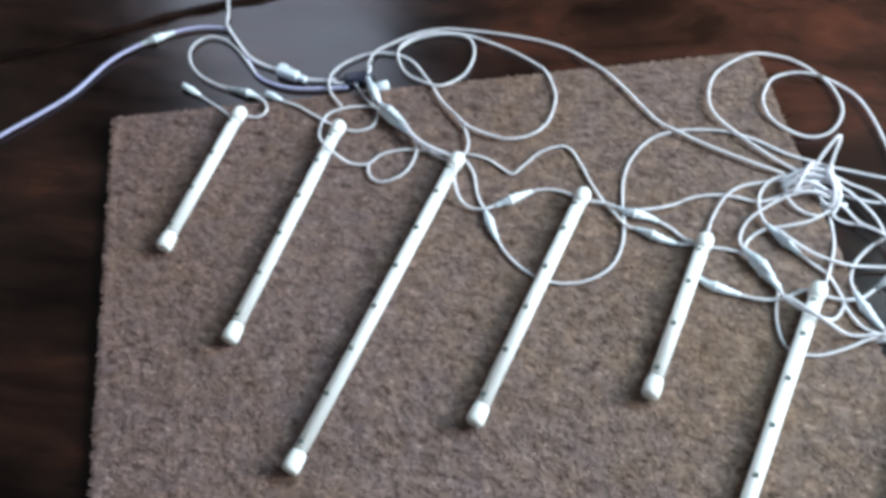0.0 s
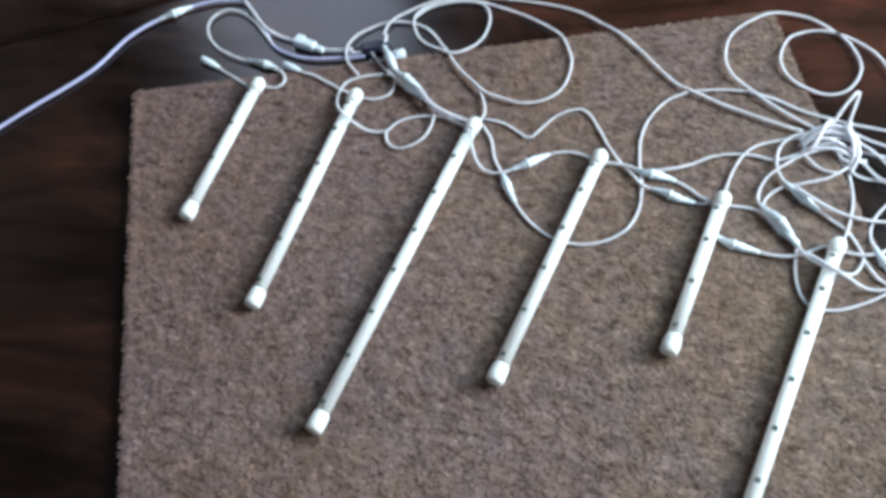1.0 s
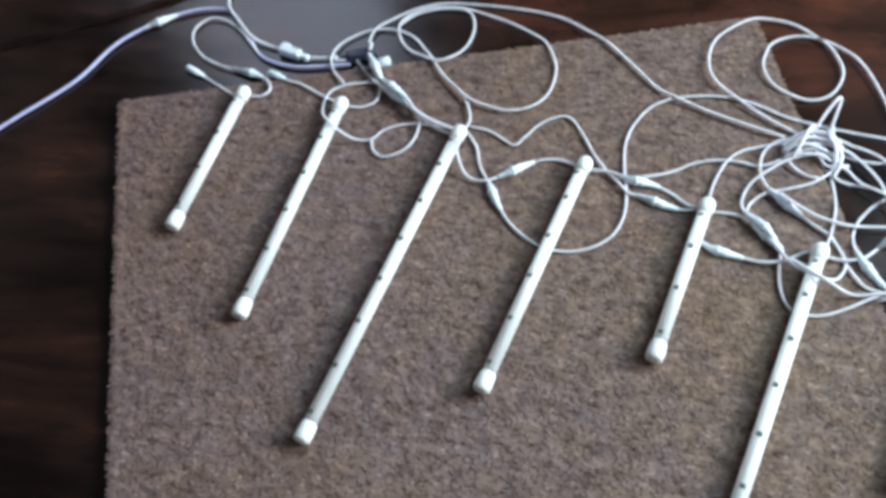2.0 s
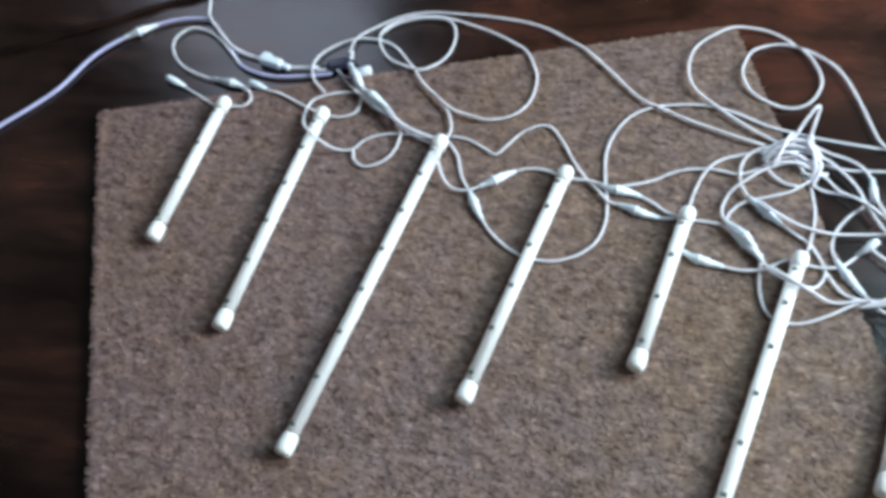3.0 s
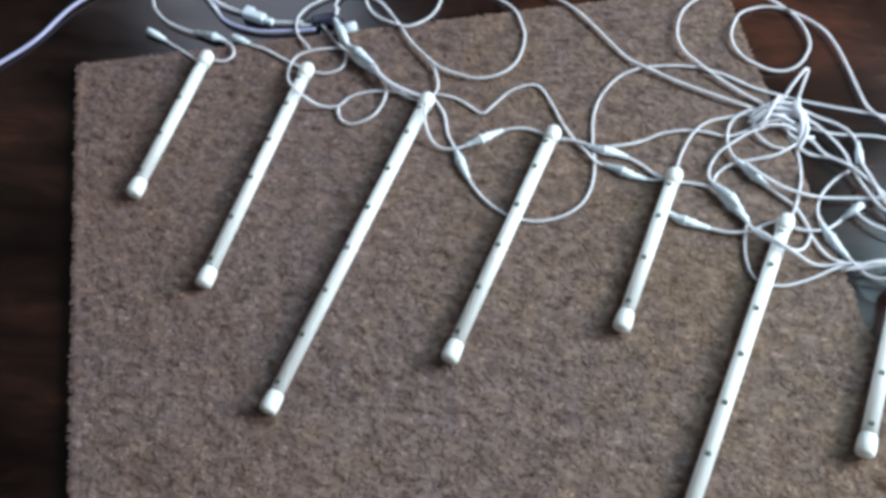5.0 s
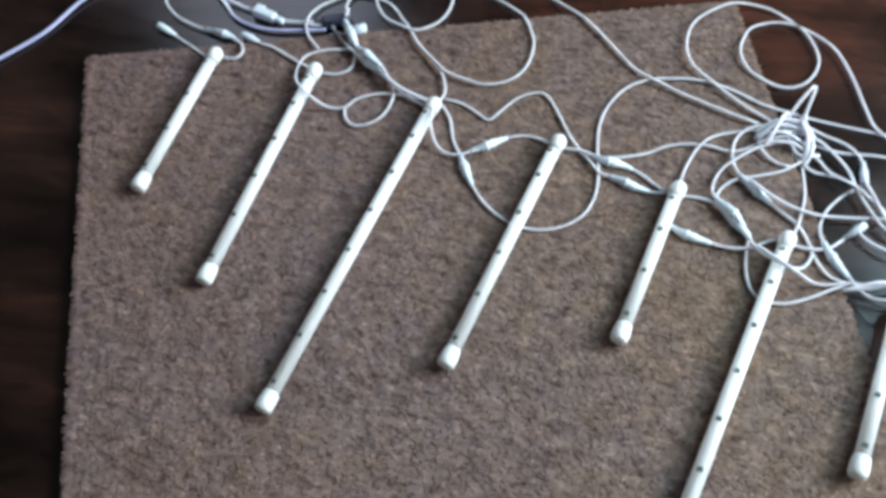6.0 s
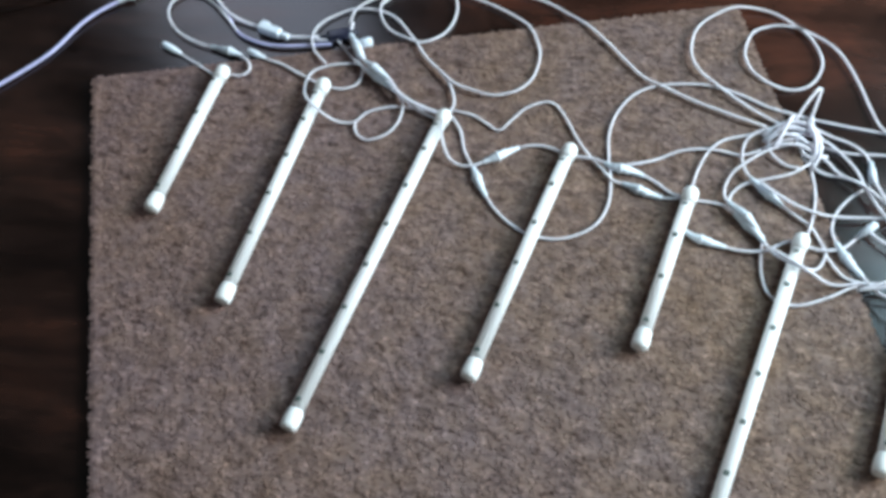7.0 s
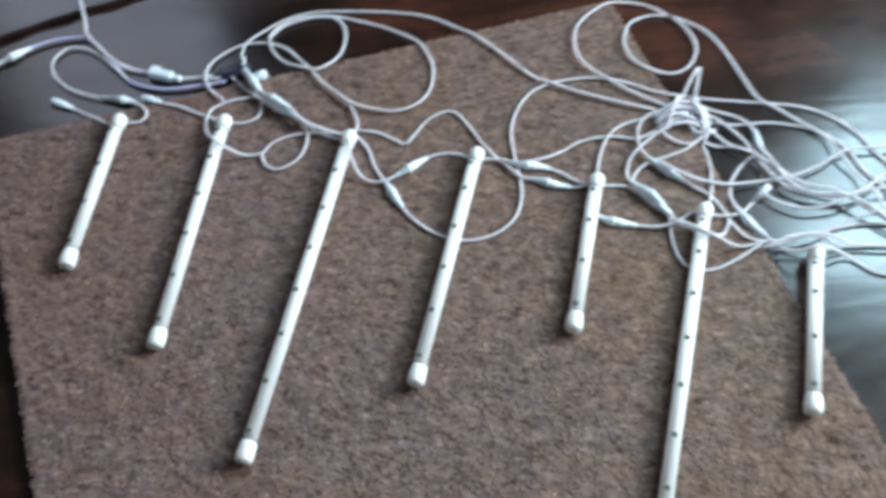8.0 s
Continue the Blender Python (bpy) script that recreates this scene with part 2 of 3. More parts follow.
def window_wall():
    """The wall ahead with its two openings, built of the pieces round them."""
    bm = bmesh.new()

    def block(x0, x1, z0, z1):
        made = bmesh.ops.create_cube(bm, size=1.0)["verts"]
        for v in made:
            v.co = Vector((x0 + (v.co.x + 0.5) * (x1 - x0), Y1 + (v.co.y + 0.5) * 0.15, z0 + (v.co.z + 0.5) * (z1 - z0)))

    edges = []
    for cx, cz, w, h in (WIN2, WIN):
        edges.append((cx - w / 2, cx + w / 2, cz - h / 2, cz + h / 2))
    at = X0 - 0.15
    for a, b, lo, hi in edges:
        block(at, a, -0.12, TOP)
        block(a, b, -0.12, lo)
        block(a, b, hi, TOP)
        at = b
    block(at, X1 + 0.15, -0.12, TOP)
    structure("wall_north", bm, PLASTER, "plain plastered wall with two window openings", "wall")


window_wall()


def side_wall():
    bm = bmesh.new()
    cy, cz, w, h = WIN3
    for y0, y1, z0, z1 in ((Y0, cy - w / 2, -0.12, TOP), (cy + w / 2, Y1, -0.12, TOP), (cy - w / 2, cy + w / 2, -0.12, cz - h / 2), (cy - w / 2, cy + w / 2, cz + h / 2, TOP)):
        for v in bmesh.ops.create_cube(bm, size=1.0)["verts"]:
            v.co = Vector((X1 + (v.co.x + 0.5) * 0.15, y0 + (v.co.y + 0.5) * (y1 - y0), z0 + (v.co.z + 0.5) * (z1 - z0)))
    structure("wall_east", bm, PALE, "unseen pale plastered wall with an added window opening", "wall")


side_wall()


def window(name, cx, cz, w, h, label, side=False):
    top = tagged(new(name), label, "window", "", "structure")
    top.matrix_world = pose(X1 + 0.09, cx, cz - h / 2, 0, 0, -90) if side else pose(cx, Y1 + 0.09, cz - h / 2)
    t = 0.045
    for nm, b in (("window_frame", (-w / 2, -w / 2 + t, 0, h)), ("window_frame", (w / 2 - t, w / 2, 0, h)),
                  ("window_frame", (-w / 2 + t, w / 2 - t, h - t, h)), ("window_frame", (-w / 2 + t, w / 2 - t, 0, t))):
        part(nm, box_bm(b[0], b[1], -0.02, 0.03, b[2], b[3], 0.004), FRAME_PAINT, top)


window("window_1", *WIN, "bright daylit window with painted frame")
# unseen window, added to hold the dim reflected light
window("added_window_2", *WIN2, "unseen dim window added for the floor's grey reflection")
# unseen window, added to hold the side light
window("added_window_3", *WIN3, "unseen side window added for light from the right", True)

# ---- the mat ----
TL = Vector((-0.3215, 0.2360, 0))
TR = Vector((0.2050, 0.5180, 0))
LEFT_WAY = Vector((0.534, -0.8455, 0))
RIGHT_WAY = Vector((0.503, -0.8643, 0))
DEPTH = 0.90
BL, BR = TL + LEFT_WAY * DEPTH, TR + RIGHT_WAY * DEPTH


def mat_place(u, v):
    """The point of the mat's plane at u across and v down, both 0 to 1."""
    return (TL * (1 - u) + TR * u) * (1 - v) + (BL * (1 - u) + BR * u) * v


def inside(x, y):
    """How far (x, y) lies inside the mat's outline; negative outside."""
    best = 9.0
    ring = (TL, TR, BR, BL)
    for a, b in zip(ring, ring[1:] + ring[:1]):
        e = b - a
        best = min(best, -((e.x * (y - a.y) - e.y * (x - a.x)) / e.length))
    return best


def ground(x, y):
    s = min(1.0, max(0.0, (inside(x, y) + 0.010) / 0.014))
    return FLOOR_Z * (1 - s * s * (3 - 2 * s))


def relief(x, y):
    """The tufts and gentle waves of the mat's face."""
    return 0.00025 * noise.noise((x * 150, y * 150, 1.3)) + 0.0007 * noise.noise((x * 45, y * 45, 7.0))


def build_mat():
    top = tagged(new("mat"), "brown coir fibre doormat with frayed edges on the floor", "mat")
    nu, nv = 250, 330
    rng = np.random.default_rng(5)
    verts, faces = [], []
    for j in range(nv + 1):
        for i in range(nu + 1):
            u, v = i / nu, j / nv
            p = mat_place(u, v)
            edge = min(u, 1 - u) * 0.6 / 0.004, min(v, 1 - v) * 0.9 / 0.004
            e = min(1.0, min(edge))
            rim = (1 - e) * 0.0012
            h = relief(p.x, p.y)
            jitter = Vector((noise.noise((p.x * 210, p.y * 210, 3.0)), noise.noise((p.x * 210, p.y * 210, 9.0)), 0)) * (0.0016 * (1 - e))
            verts.append((p.x + jitter.x, p.y + jitter.y, -0.0006 + h - rim))
    for j in range(nv):
        for i in range(nu):
            a = j * (nu + 1) + i
            faces.append((a + nu + 1, a + nu + 2, a + 1, a))
    rim = [i for i in range(nu + 1)] + [j * (nu + 1) + nu for j in range(1, nv + 1)]
    rim += [nv * (nu + 1) + i for i in range(nu - 1, -1, -1)] + [j * (nu + 1) for j in range(nv - 1, 0, -1)]
    base = len(verts)
    for k in rim:
        verts.append((verts[k][0], verts[k][1], FLOOR_Z))
    for k in range(len(rim)):
        q = (k + 1) % len(rim)
        faces.append((rim[k], rim[q], base + q, base + k))
    raw("body", verts, faces, MAT_BASE, top)

    count = 46000
    u, v = rng.random(count), rng.random(count) ** 1.15 * 0.80
    fringe = 2600
    u[:fringe], v[:fringe] = rng.random(fringe), rng.random(fringe) * 0.004
    u[fringe:2 * fringe] = rng.random(fringe) * 0.006
    u[2 * fringe:3 * fringe] = 1 - rng.random(fringe) * 0.006
    turn = radians(20) + rng.normal(0, 0.7, count)
    long = 0.0045 + 0.0060 * rng.random(count) ** 1.5
    lift = 0.00010 + 0.00025 * rng.random(count)
    wide = 0.00055 + 0.00060 * rng.random(count)
    verts, faces = [], []
    for k in range(count):
        p = mat_place(u[k], v[k])
        c, s = math.cos(turn[k]), math.sin(turn[k])
        q = wide[k]
        for step, high in ((-0.5, -0.0005), (0.0, lift[k]), (0.5, -0.0002)):
            x, y = p.x + c * long[k] * step, p.y + s * long[k] * step
            z = high + relief(x, y) - 0.0002
            verts.append((x - s * q, y + c * q, z))
            verts.append((x + s * q, y - c * q, z))
        a = 6 * k
        faces += [(a, a + 1, a + 3, a + 2), (a + 2, a + 3, a + 5, a + 4)]
    nap = raw("nap", verts, faces, MAT_PILE, top, False)
    tagged(nap, "", "", "", "stuff")


build_mat()

# ---- the light tubes ----
TUBE_R, AXIS_Z = 0.0054, 0.0072
taken = []        # (x, y, z, radius) along all that lies on the mat already


def led_tube(length, leds, label, tilt):
    """A tube along local y: the closed end at 0, the wired head at length."""
    top = tagged(new("light_tube"), label, "light tube", "light tubes in a row")
    lathe("tube", [(0.010, TUBE_R), (length - 0.014, TUBE_R)], TUBE_WHITE, top, 24)
    lathe("end_cap", [(0.0, 0.0046), (0.0006, 0.0060), (0.002, 0.0067), (0.006, 0.0069), (0.0115, 0.0066), (0.015, 0.0061), (0.0162, TUBE_R)], CAP_WHITE, top, 24, "flared white plastic end cap")
    head = [(length - 0.0165, TUBE_R), (length - 0.0155, 0.0063), (length - 0.010, 0.0066), (length - 0.0075, 0.0068)]
    head += [(length - 0.0072 + 0.0072 * math.sin(a), 0.0068 * math.cos(a)) for a in (0.25, 0.5, 0.75, 1.0, 1.25, 1.45, 1.55)]
    lathe("head_cap", head, CAP_WHITE, top, 24, "rounded white plastic head cap")
    lean = radians(tilt)
    n = Vector((math.sin(lean), 0, math.cos(lean)))
    turn = pose(0, 0, 0, 0, math.degrees(lean), 0)
    pitch, first = 0.0402, 0.0225
    for k in range(leds):
        bm = box_bm(-0.0021, 0.0021, -0.0018, 0.0018, -0.0006, 0.00040, 0.0003, 1)
        bm.transform(Matrix.Translation(n * TUBE_R + Vector((0, first + k * pitch, 0))) @ turn)
        part("led_chip", bm, CHIP_DARK, top, "tiny dark chip seen through the tube" if k == 0 else "")
    bm = box_bm(-0.0030, 0.0014, -0.0014, 0.0014, -0.0012, 0.0002, 0.0003, 1)
    bm.transform(Matrix.Translation(n * TUBE_R + Vector((0, length - 0.0205, 0))) @ turn)
    part("solder_joint", bm, SEAM_GREY, top)
    return top


def lay_tube(tail, head, leds, label, tilt, raise_tail=0.0, raise_head=0.0):
    a = Vector((*tail, AXIS_Z + raise_tail))
    b = Vector((*head, AXIS_Z + raise_head))
    d = b - a
    ob = led_tube(d.length, leds, label, tilt)
    flat = math.degrees(math.atan2(-d.x, d.y))
    ob.matrix_world = pose(*a, math.degrees(math.atan2(d.z, math.hypot(d.x, d.y))), 0, flat)
    for k in range(81):
        p = a + d * (k / 80)
        taken.append((p.x, p.y, p.z, 0.0072))
    return ob


TUBES = (
    ((-0.1932, 0.1300), (-0.2086, 0.2795), 3, -25, "short white light tube with three dark chips"),
    ((-0.0957, 0.0749), (-0.1149, 0.2965), 5, -16, "medium white light tube with five dark chips"),
    ((0.000, 0.000), (0.000, 0.300), 7, -16, "long white light tube with seven dark chips"),
    ((0.1078, 0.0829), (0.1138, 0.3020), 5, -20, "medium white light tube with five dark chips"),
    ((0.2178, 0.1505), (0.2193, 0.2937), 3, -15, "short white light tube with three dark chips"),
    ((0.2949, -0.0240), (0.3112, 0.2798), 7, -10, "long white light tube among the tangled cables"),
    ((0.3979, 0.1162), (0.4010, 0.2546), 3, -12, "short white light tube across the mat's edge"),
)
for tail, head, leds, tilt, label in TUBES:
    t, h = Vector(tail), Vector(head)
    way = (h - t).normalized()
    lay_tube(tuple(t - way * 0.006), tuple(h + way * 0.006), leds, label, tilt)


# ---- the cables ----
def glide(knots, step=0.0025):
    """Even steps along a smooth curve through the knots."""
    k = [Vector((*p, 0)) for p in knots]
    k = [2 * k[0] - k[1]] + k + [2 * k[-1] - k[-2]]
    fine = []
    for i in range(1, len(k) - 2):
        for s in range(24):
            t = s / 24
            a, b, c, d = k[i - 1:i + 3]
            fine.append(0.5 * (2 * b + (c - a) * t + (2 * a - 5 * b + 4 * c - d) * t * t + (3 * b - a - 3 * c + d) * t ** 3))
    fine.append(k[-2])
    out, left = [fine[0]], 0.0
    for a, b in zip(fine, fine[1:]):
        left += (b - a).length
        if left >= step:
            out.append(b)
            left = 0.0
    return out


def rest(flat, r, lift, under, free):
    """Heights along a cable: on the ground, and over whatever lies there already."""
    n = len(flat)
    low = np.array([ground(p.x, p.y) + r for p in flat])
    need = low.copy()
    if taken and not under:
        had = np.array(taken)
        for i, p in enumerate(flat):
            if i < free[0] or i >= n - free[1]:
                continue
            d = np.hypot(had[:, 0] - p.x, had[:, 1] - p.y)
            near = d < had[:, 3] + r
            if near.any():
                need[i] = max(need[i], (had[near, 2] + had[near, 3] * 0.9).max() + r)
    need = np.minimum(need, 0.026)
    wide = np.array([need[max(0, i - 3):i + 4].max() for i in range(n)])
    wave = np.array([0.5 + 0.5 * noise.noise((p.x * 14, p.y * 14, lift * 900)) for p in flat])
    goal = np.maximum(wide, low + lift * wave)
    kernel = np.exp(-0.5 * (np.arange(-7, 8) / 3.2) ** 2)
    kernel /= kernel.sum()
    return np.maximum(np.convolve(np.pad(goal, 7, mode="edge"), kernel, mode="valid"), low)


CONNECTOR = ((-0.017, 1.0), (-0.016, 1.25), (-0.008, 1.75), (-0.0075, 2.1), (-0.002, 2.25), (0.006, 2.2), (0.0065, 1.8), (0.015, 1.35), (0.018, 1.0))


def cable(knots, label, r=0.0012, lift=0.0012, under=False, connectors=(), plug=0, mat=None, free=(5, 5), heights=None):
    mat = mat or CABLE_WHITE
    flat = glide(knots)
    z = rest(flat, r, lift, under, free)
    if heights:
        at = np.linspace(0, 1, len(flat))
        z = z + np.interp(at, np.linspace(0, 1, len(heights)), heights)
    pts = [Vector((p.x, p.y, h)) for p, h in zip(flat, z)]
    v, f = sweep(pts, [r] * len(pts), 10)
    ob = tagged(raw("cable", v, f, mat), label, "cable", "white cables of the light set")
    taken.extend((p.x, p.y, p.z, r) for p in pts)
    run = np.concatenate([[0], np.cumsum([(b - a).length for a, b in zip(pts, pts[1:])])])

    def on(s):
        return Vector([np.interp(s, run, [p[i] for p in pts]) for i in range(3)])

    for cx, cy in connectors:
        mid = run[int(np.argmin([(p.x - cx) ** 2 + (p.y - cy) ** 2 for p in pts]))]
        rows = [(mid + s, k * 0.0016) for s, k in CONNECTOR if 0 <= mid + s <= run[-1]]
        rows = [(s, max(q, r * 1.05)) for s, q in rows]
        cv, cf = sweep([on(s) for s, q in rows], [q for s, q in rows], 14)
        body = raw("connector", cv, cf, CONNECTOR_WHITE, ob, True, "moulded white waterproof connector")
        ring = [(mid - 0.0045, 0.0032), (mid - 0.004, 0.0043), (mid - 0.001, 0.0043), (mid - 0.0005, 0.0032)]
        cv, cf = sweep([on(s) for s, q in ring], [q for s, q in ring], 14)
        raw("collar", cv, cf, CONNECTOR_WHITE, body)
        taken.extend((*on(s), q) for s, q in rows)
    if plug:
        tip = pts[-1]
        way = (pts[-1] - pts[-4]).normalized()
        rows = ((-0.016, 1.05), (-0.008, 1.5), (-0.0075, 1.9), (0.004, 2.0), (0.006, 1.9), (0.0062, 1.5))
        rows = [(at / plug, wide * plug) for at, wide in rows]
        cv, cf = sweep([tip + way * s + Vector((0, 0, 0.0012)) for s, k in rows], [k * 0.0017 for s, k in rows], 14)
        raw("plug", cv, cf, CONNECTOR_WHITE, ob, True, "open white connector end")
    return ob


cable([
    (0.005, 0.305), (0.018, 0.293), (0.029, 0.274), (0.042, 0.26), (0.055, 0.244), (0.071, 0.229), (0.088, 0.219), (0.104, 0.214), (0.117, 0.214),
    (0.132, 0.218), (0.147, 0.229), (0.157, 0.245), (0.159, 0.266), (0.154, 0.288), (0.146, 0.309), (0.139, 0.334), (0.139, 0.358), (0.147, 0.382),
    (0.162, 0.398), (0.185, 0.409), (0.208, 0.415), (0.233, 0.414), (0.263, 0.408), (0.288, 0.412), (0.325, 0.415), (0.355, 0.418), (0.392, 0.42),
    (0.419, 0.413), (0.441, 0.399), (0.459, 0.376), (0.487, 0.350), (0.502, 0.310), (0.540, 0.270),
], "white cable looped under a light tube and into the tangle", under=True, connectors=[(0.050, 0.250)])

cable([
    (0.283, 0.277), (0.285, 0.259), (0.289, 0.242), (0.297, 0.227), (0.308, 0.222), (0.324, 0.226), (0.342, 0.24), (0.358, 0.256), (0.377, 0.268),
    (0.387, 0.276), (0.412, 0.285), (0.452, 0.300), (0.540, 0.312),
], "white cable curling beneath the long light tube", under=True)

cable([
    (-0.215, 0.275), (-0.233, 0.281), (-0.261, 0.292), (-0.282, 0.297),
], "short white lead ending in an open connector beside the mat", r=0.0012, plug=1)

cable([
    (-0.125, 0.3), (-0.144, 0.304), (-0.165, 0.309), (-0.18, 0.31), (-0.2, 0.315),
], "short white lead ending in an open connector on the mat", r=0.0012, plug=1)

cable([
    (-0.457, 0.091), (-0.441, 0.128), (-0.427, 0.16), (-0.412, 0.191), (-0.396, 0.222), (-0.383, 0.254), (-0.375, 0.295), (-0.363, 0.321), (-0.346,
    0.344), (-0.326, 0.364), (-0.306, 0.375), (-0.285, 0.379), (-0.268, 0.368), (-0.247, 0.352), (-0.226, 0.335), (-0.205, 0.33), (-0.182, 0.332),
    (-0.155, 0.342), (-0.133, 0.352),
], "lilac-white supply cable with inline connector on the floor", r=0.0018, mat=LEAD_LILAC, connectors=[(-0.342, 0.340)], lift=0.003)

cable([
    (-0.316, 0.431), (-0.298, 0.402), (-0.286, 0.382), (-0.265, 0.366), (-0.245, 0.353), (-0.227, 0.349), (-0.21, 0.348), (-0.182, 0.346), (-0.165,
    0.35), (-0.15, 0.356),
], "white cable running off across the floor with bulky connector", r=0.0015, lift=0.003)

cable([
    (-0.202, 0.28), (-0.192, 0.283), (-0.189, 0.293), (-0.198, 0.303), (-0.215, 0.31), (-0.237, 0.31), (-0.255, 0.31), (-0.278, 0.315), (-0.297,
    0.328), (-0.306, 0.346), (-0.299, 0.363), (-0.282, 0.366), (-0.263, 0.359), (-0.244, 0.347), (-0.226, 0.335),
], "white cable curled in a loop beside the mat's corner", connectors=[(-0.224, 0.308)], lift=0.004)

cable([
    (-0.11, 0.299), (-0.098, 0.302), (-0.089, 0.312), (-0.091, 0.326), (-0.097, 0.333), (-0.11, 0.329), (-0.124, 0.321), (-0.133, 0.309), (-0.132,
    0.292), (-0.121, 0.274), (-0.106, 0.265), (-0.09, 0.264), (-0.074, 0.27), (-0.067, 0.284), (-0.053, 0.295), (-0.036, 0.301), (-0.018, 0.304),
    (-0.006, 0.306),
], "white cable looped round the head of a light tube")

cable([
    (-0.073, 0.27), (-0.067, 0.26), (-0.055, 0.256), (-0.042, 0.267), (-0.037, 0.283), (-0.04, 0.301), (-0.053, 0.315), (-0.073, 0.324), (-0.089,
    0.329), (-0.103, 0.34), (-0.121, 0.365),
], "white cable in a small loop on the mat")

cable([
    (-0.132, 0.358), (-0.112, 0.341), (-0.093, 0.329), (-0.069, 0.32), (-0.046, 0.309), (-0.03, 0.301), (-0.008, 0.298),
], "white cable in a twisted bundle on the mat", connectors=[(-0.072, 0.319)])

cable([
    (-0.120, 0.363), (-0.108, 0.349), (-0.094, 0.336), (-0.077, 0.327), (-0.060, 0.319), (-0.047, 0.309), (-0.028, 0.303), (-0.003, 0.302),
], "white cable with a thick connector in a twisted bundle", r=0.0017, connectors=[(-0.078, 0.3275)], lift=0.003)

cable([
    (-0.126, 0.322), (-0.144, 0.335), (-0.155, 0.353), (-0.155, 0.371), (-0.147, 0.386), (-0.133, 0.4), (-0.111, 0.406), (-0.09, 0.402), (-0.068,
    0.385), (-0.044, 0.362), (-0.022, 0.348), (-0.007, 0.334), (0.002, 0.318), (0.001, 0.303),
], "white cable arching over the mat's edge", lift=0.004)

cable([
    (-0.13, 0.382), (-0.13, 0.4), (-0.118, 0.421), (-0.102, 0.44), (-0.081, 0.454), (-0.057, 0.461), (-0.021, 0.467), (0.019, 0.47), (0.049, 0.466),
    (0.081, 0.45), (0.115, 0.428), (0.148, 0.405), (0.167, 0.399), (0.202, 0.392), (0.232, 0.388), (0.262, 0.385),
], "long white cable sweeping over the mat's far edge", lift=0.003)

cable([
    (-0.111, 0.413), (-0.101, 0.431), (-0.078, 0.446), (-0.054, 0.45), (-0.041, 0.436), (-0.037, 0.412), (-0.042, 0.389), (-0.054, 0.375), (-0.078,
    0.381), (-0.097, 0.391), (-0.109, 0.408), (-0.108, 0.426), (-0.091, 0.443), (-0.062, 0.452), (-0.032, 0.451), (-0.001, 0.446), (0.028, 0.435),
    (0.049, 0.41), (0.056, 0.392), (0.057, 0.369), (0.049, 0.351), (0.032, 0.339), (0.011, 0.338), (-0.008, 0.34), (-0.029, 0.352),
], "white cable coiled in two wide loops", lift=0.004)

cable([
    (0.002, 0.299), (0.006, 0.279), (0.016, 0.264), (0.029, 0.258), (0.042, 0.261), (0.054, 0.274), (0.066, 0.288), (0.079, 0.298), (0.094, 0.302),
    (0.111, 0.3),
], "white cable with inline connector between two light tubes", connectors=[(0.060, 0.281)])

cable([
    (0.004, 0.312), (0.021, 0.313), (0.038, 0.308), (0.049, 0.305), (0.055, 0.318), (0.063, 0.336), (0.076, 0.348), (0.087, 0.348), (0.102, 0.334),
    (0.116, 0.318), (0.132, 0.304), (0.146, 0.294), (0.156, 0.287), (0.172, 0.287), (0.187, 0.285), (0.203, 0.286), (0.216, 0.292),
], "thin kinked white cable lying on the mat", r=0.0011, connectors=[(0.180, 0.288)])

cable([
    (0.118, 0.3), (0.136, 0.302), (0.152, 0.3), (0.17, 0.302), (0.188, 0.299), (0.204, 0.292), (0.218, 0.292),
], "white cable with tapered connector beside a light tube", connectors=[(0.162, 0.302)])

cable([
    (0.151, 0.3), (0.169, 0.308), (0.184, 0.32), (0.199, 0.335), (0.216, 0.344), (0.232, 0.348), (0.248, 0.349), (0.26, 0.357), (0.271, 0.37), (0.288,
    0.383), (0.309, 0.386), (0.334, 0.387), (0.368, 0.396), (0.407, 0.394), (0.431, 0.379), (0.444, 0.359), (0.463, 0.340), (0.485, 0.305), (0.530,
    0.285),
], "white cable running from the mat into the tangle")

cable([
    (0.219, 0.3), (0.219, 0.321), (0.223, 0.343), (0.233, 0.36), (0.251, 0.373), (0.266, 0.383), (0.282, 0.403),
], "white cable bowed up from a light tube's head")

cable([
    (0.222, 0.261), (0.232, 0.257), (0.25, 0.256), (0.272, 0.257), (0.288, 0.263), (0.294, 0.27), (0.302, 0.278), (0.312, 0.282),
], "white cable with inline connector beside a light tube", connectors=[(0.241, 0.258)])

cable([
    (0.25, 0.298), (0.251, 0.309), (0.259, 0.322), (0.275, 0.333), (0.293, 0.346), (0.306, 0.366), (0.309, 0.383), (0.303, 0.397), (0.288, 0.401),
    (0.271, 0.384), (0.267, 0.371), (0.272, 0.359), (0.285, 0.352), (0.297, 0.352),
], "white cable coiled within the tangle")

cable([
    (0.223, 0.291), (0.238, 0.294), (0.249, 0.294), (0.263, 0.286), (0.278, 0.276), (0.293, 0.259), (0.305, 0.252), (0.318, 0.251), (0.328, 0.259),
    (0.332, 0.276), (0.326, 0.287), (0.315, 0.299), (0.3, 0.306), (0.285, 0.314), (0.27, 0.322), (0.257, 0.332), (0.25, 0.347), (0.25, 0.365), (0.259,
    0.379), (0.276, 0.388), (0.295, 0.397),
], "white cable looped over the long light tube", connectors=[(0.277, 0.320), (0.272, 0.281)])

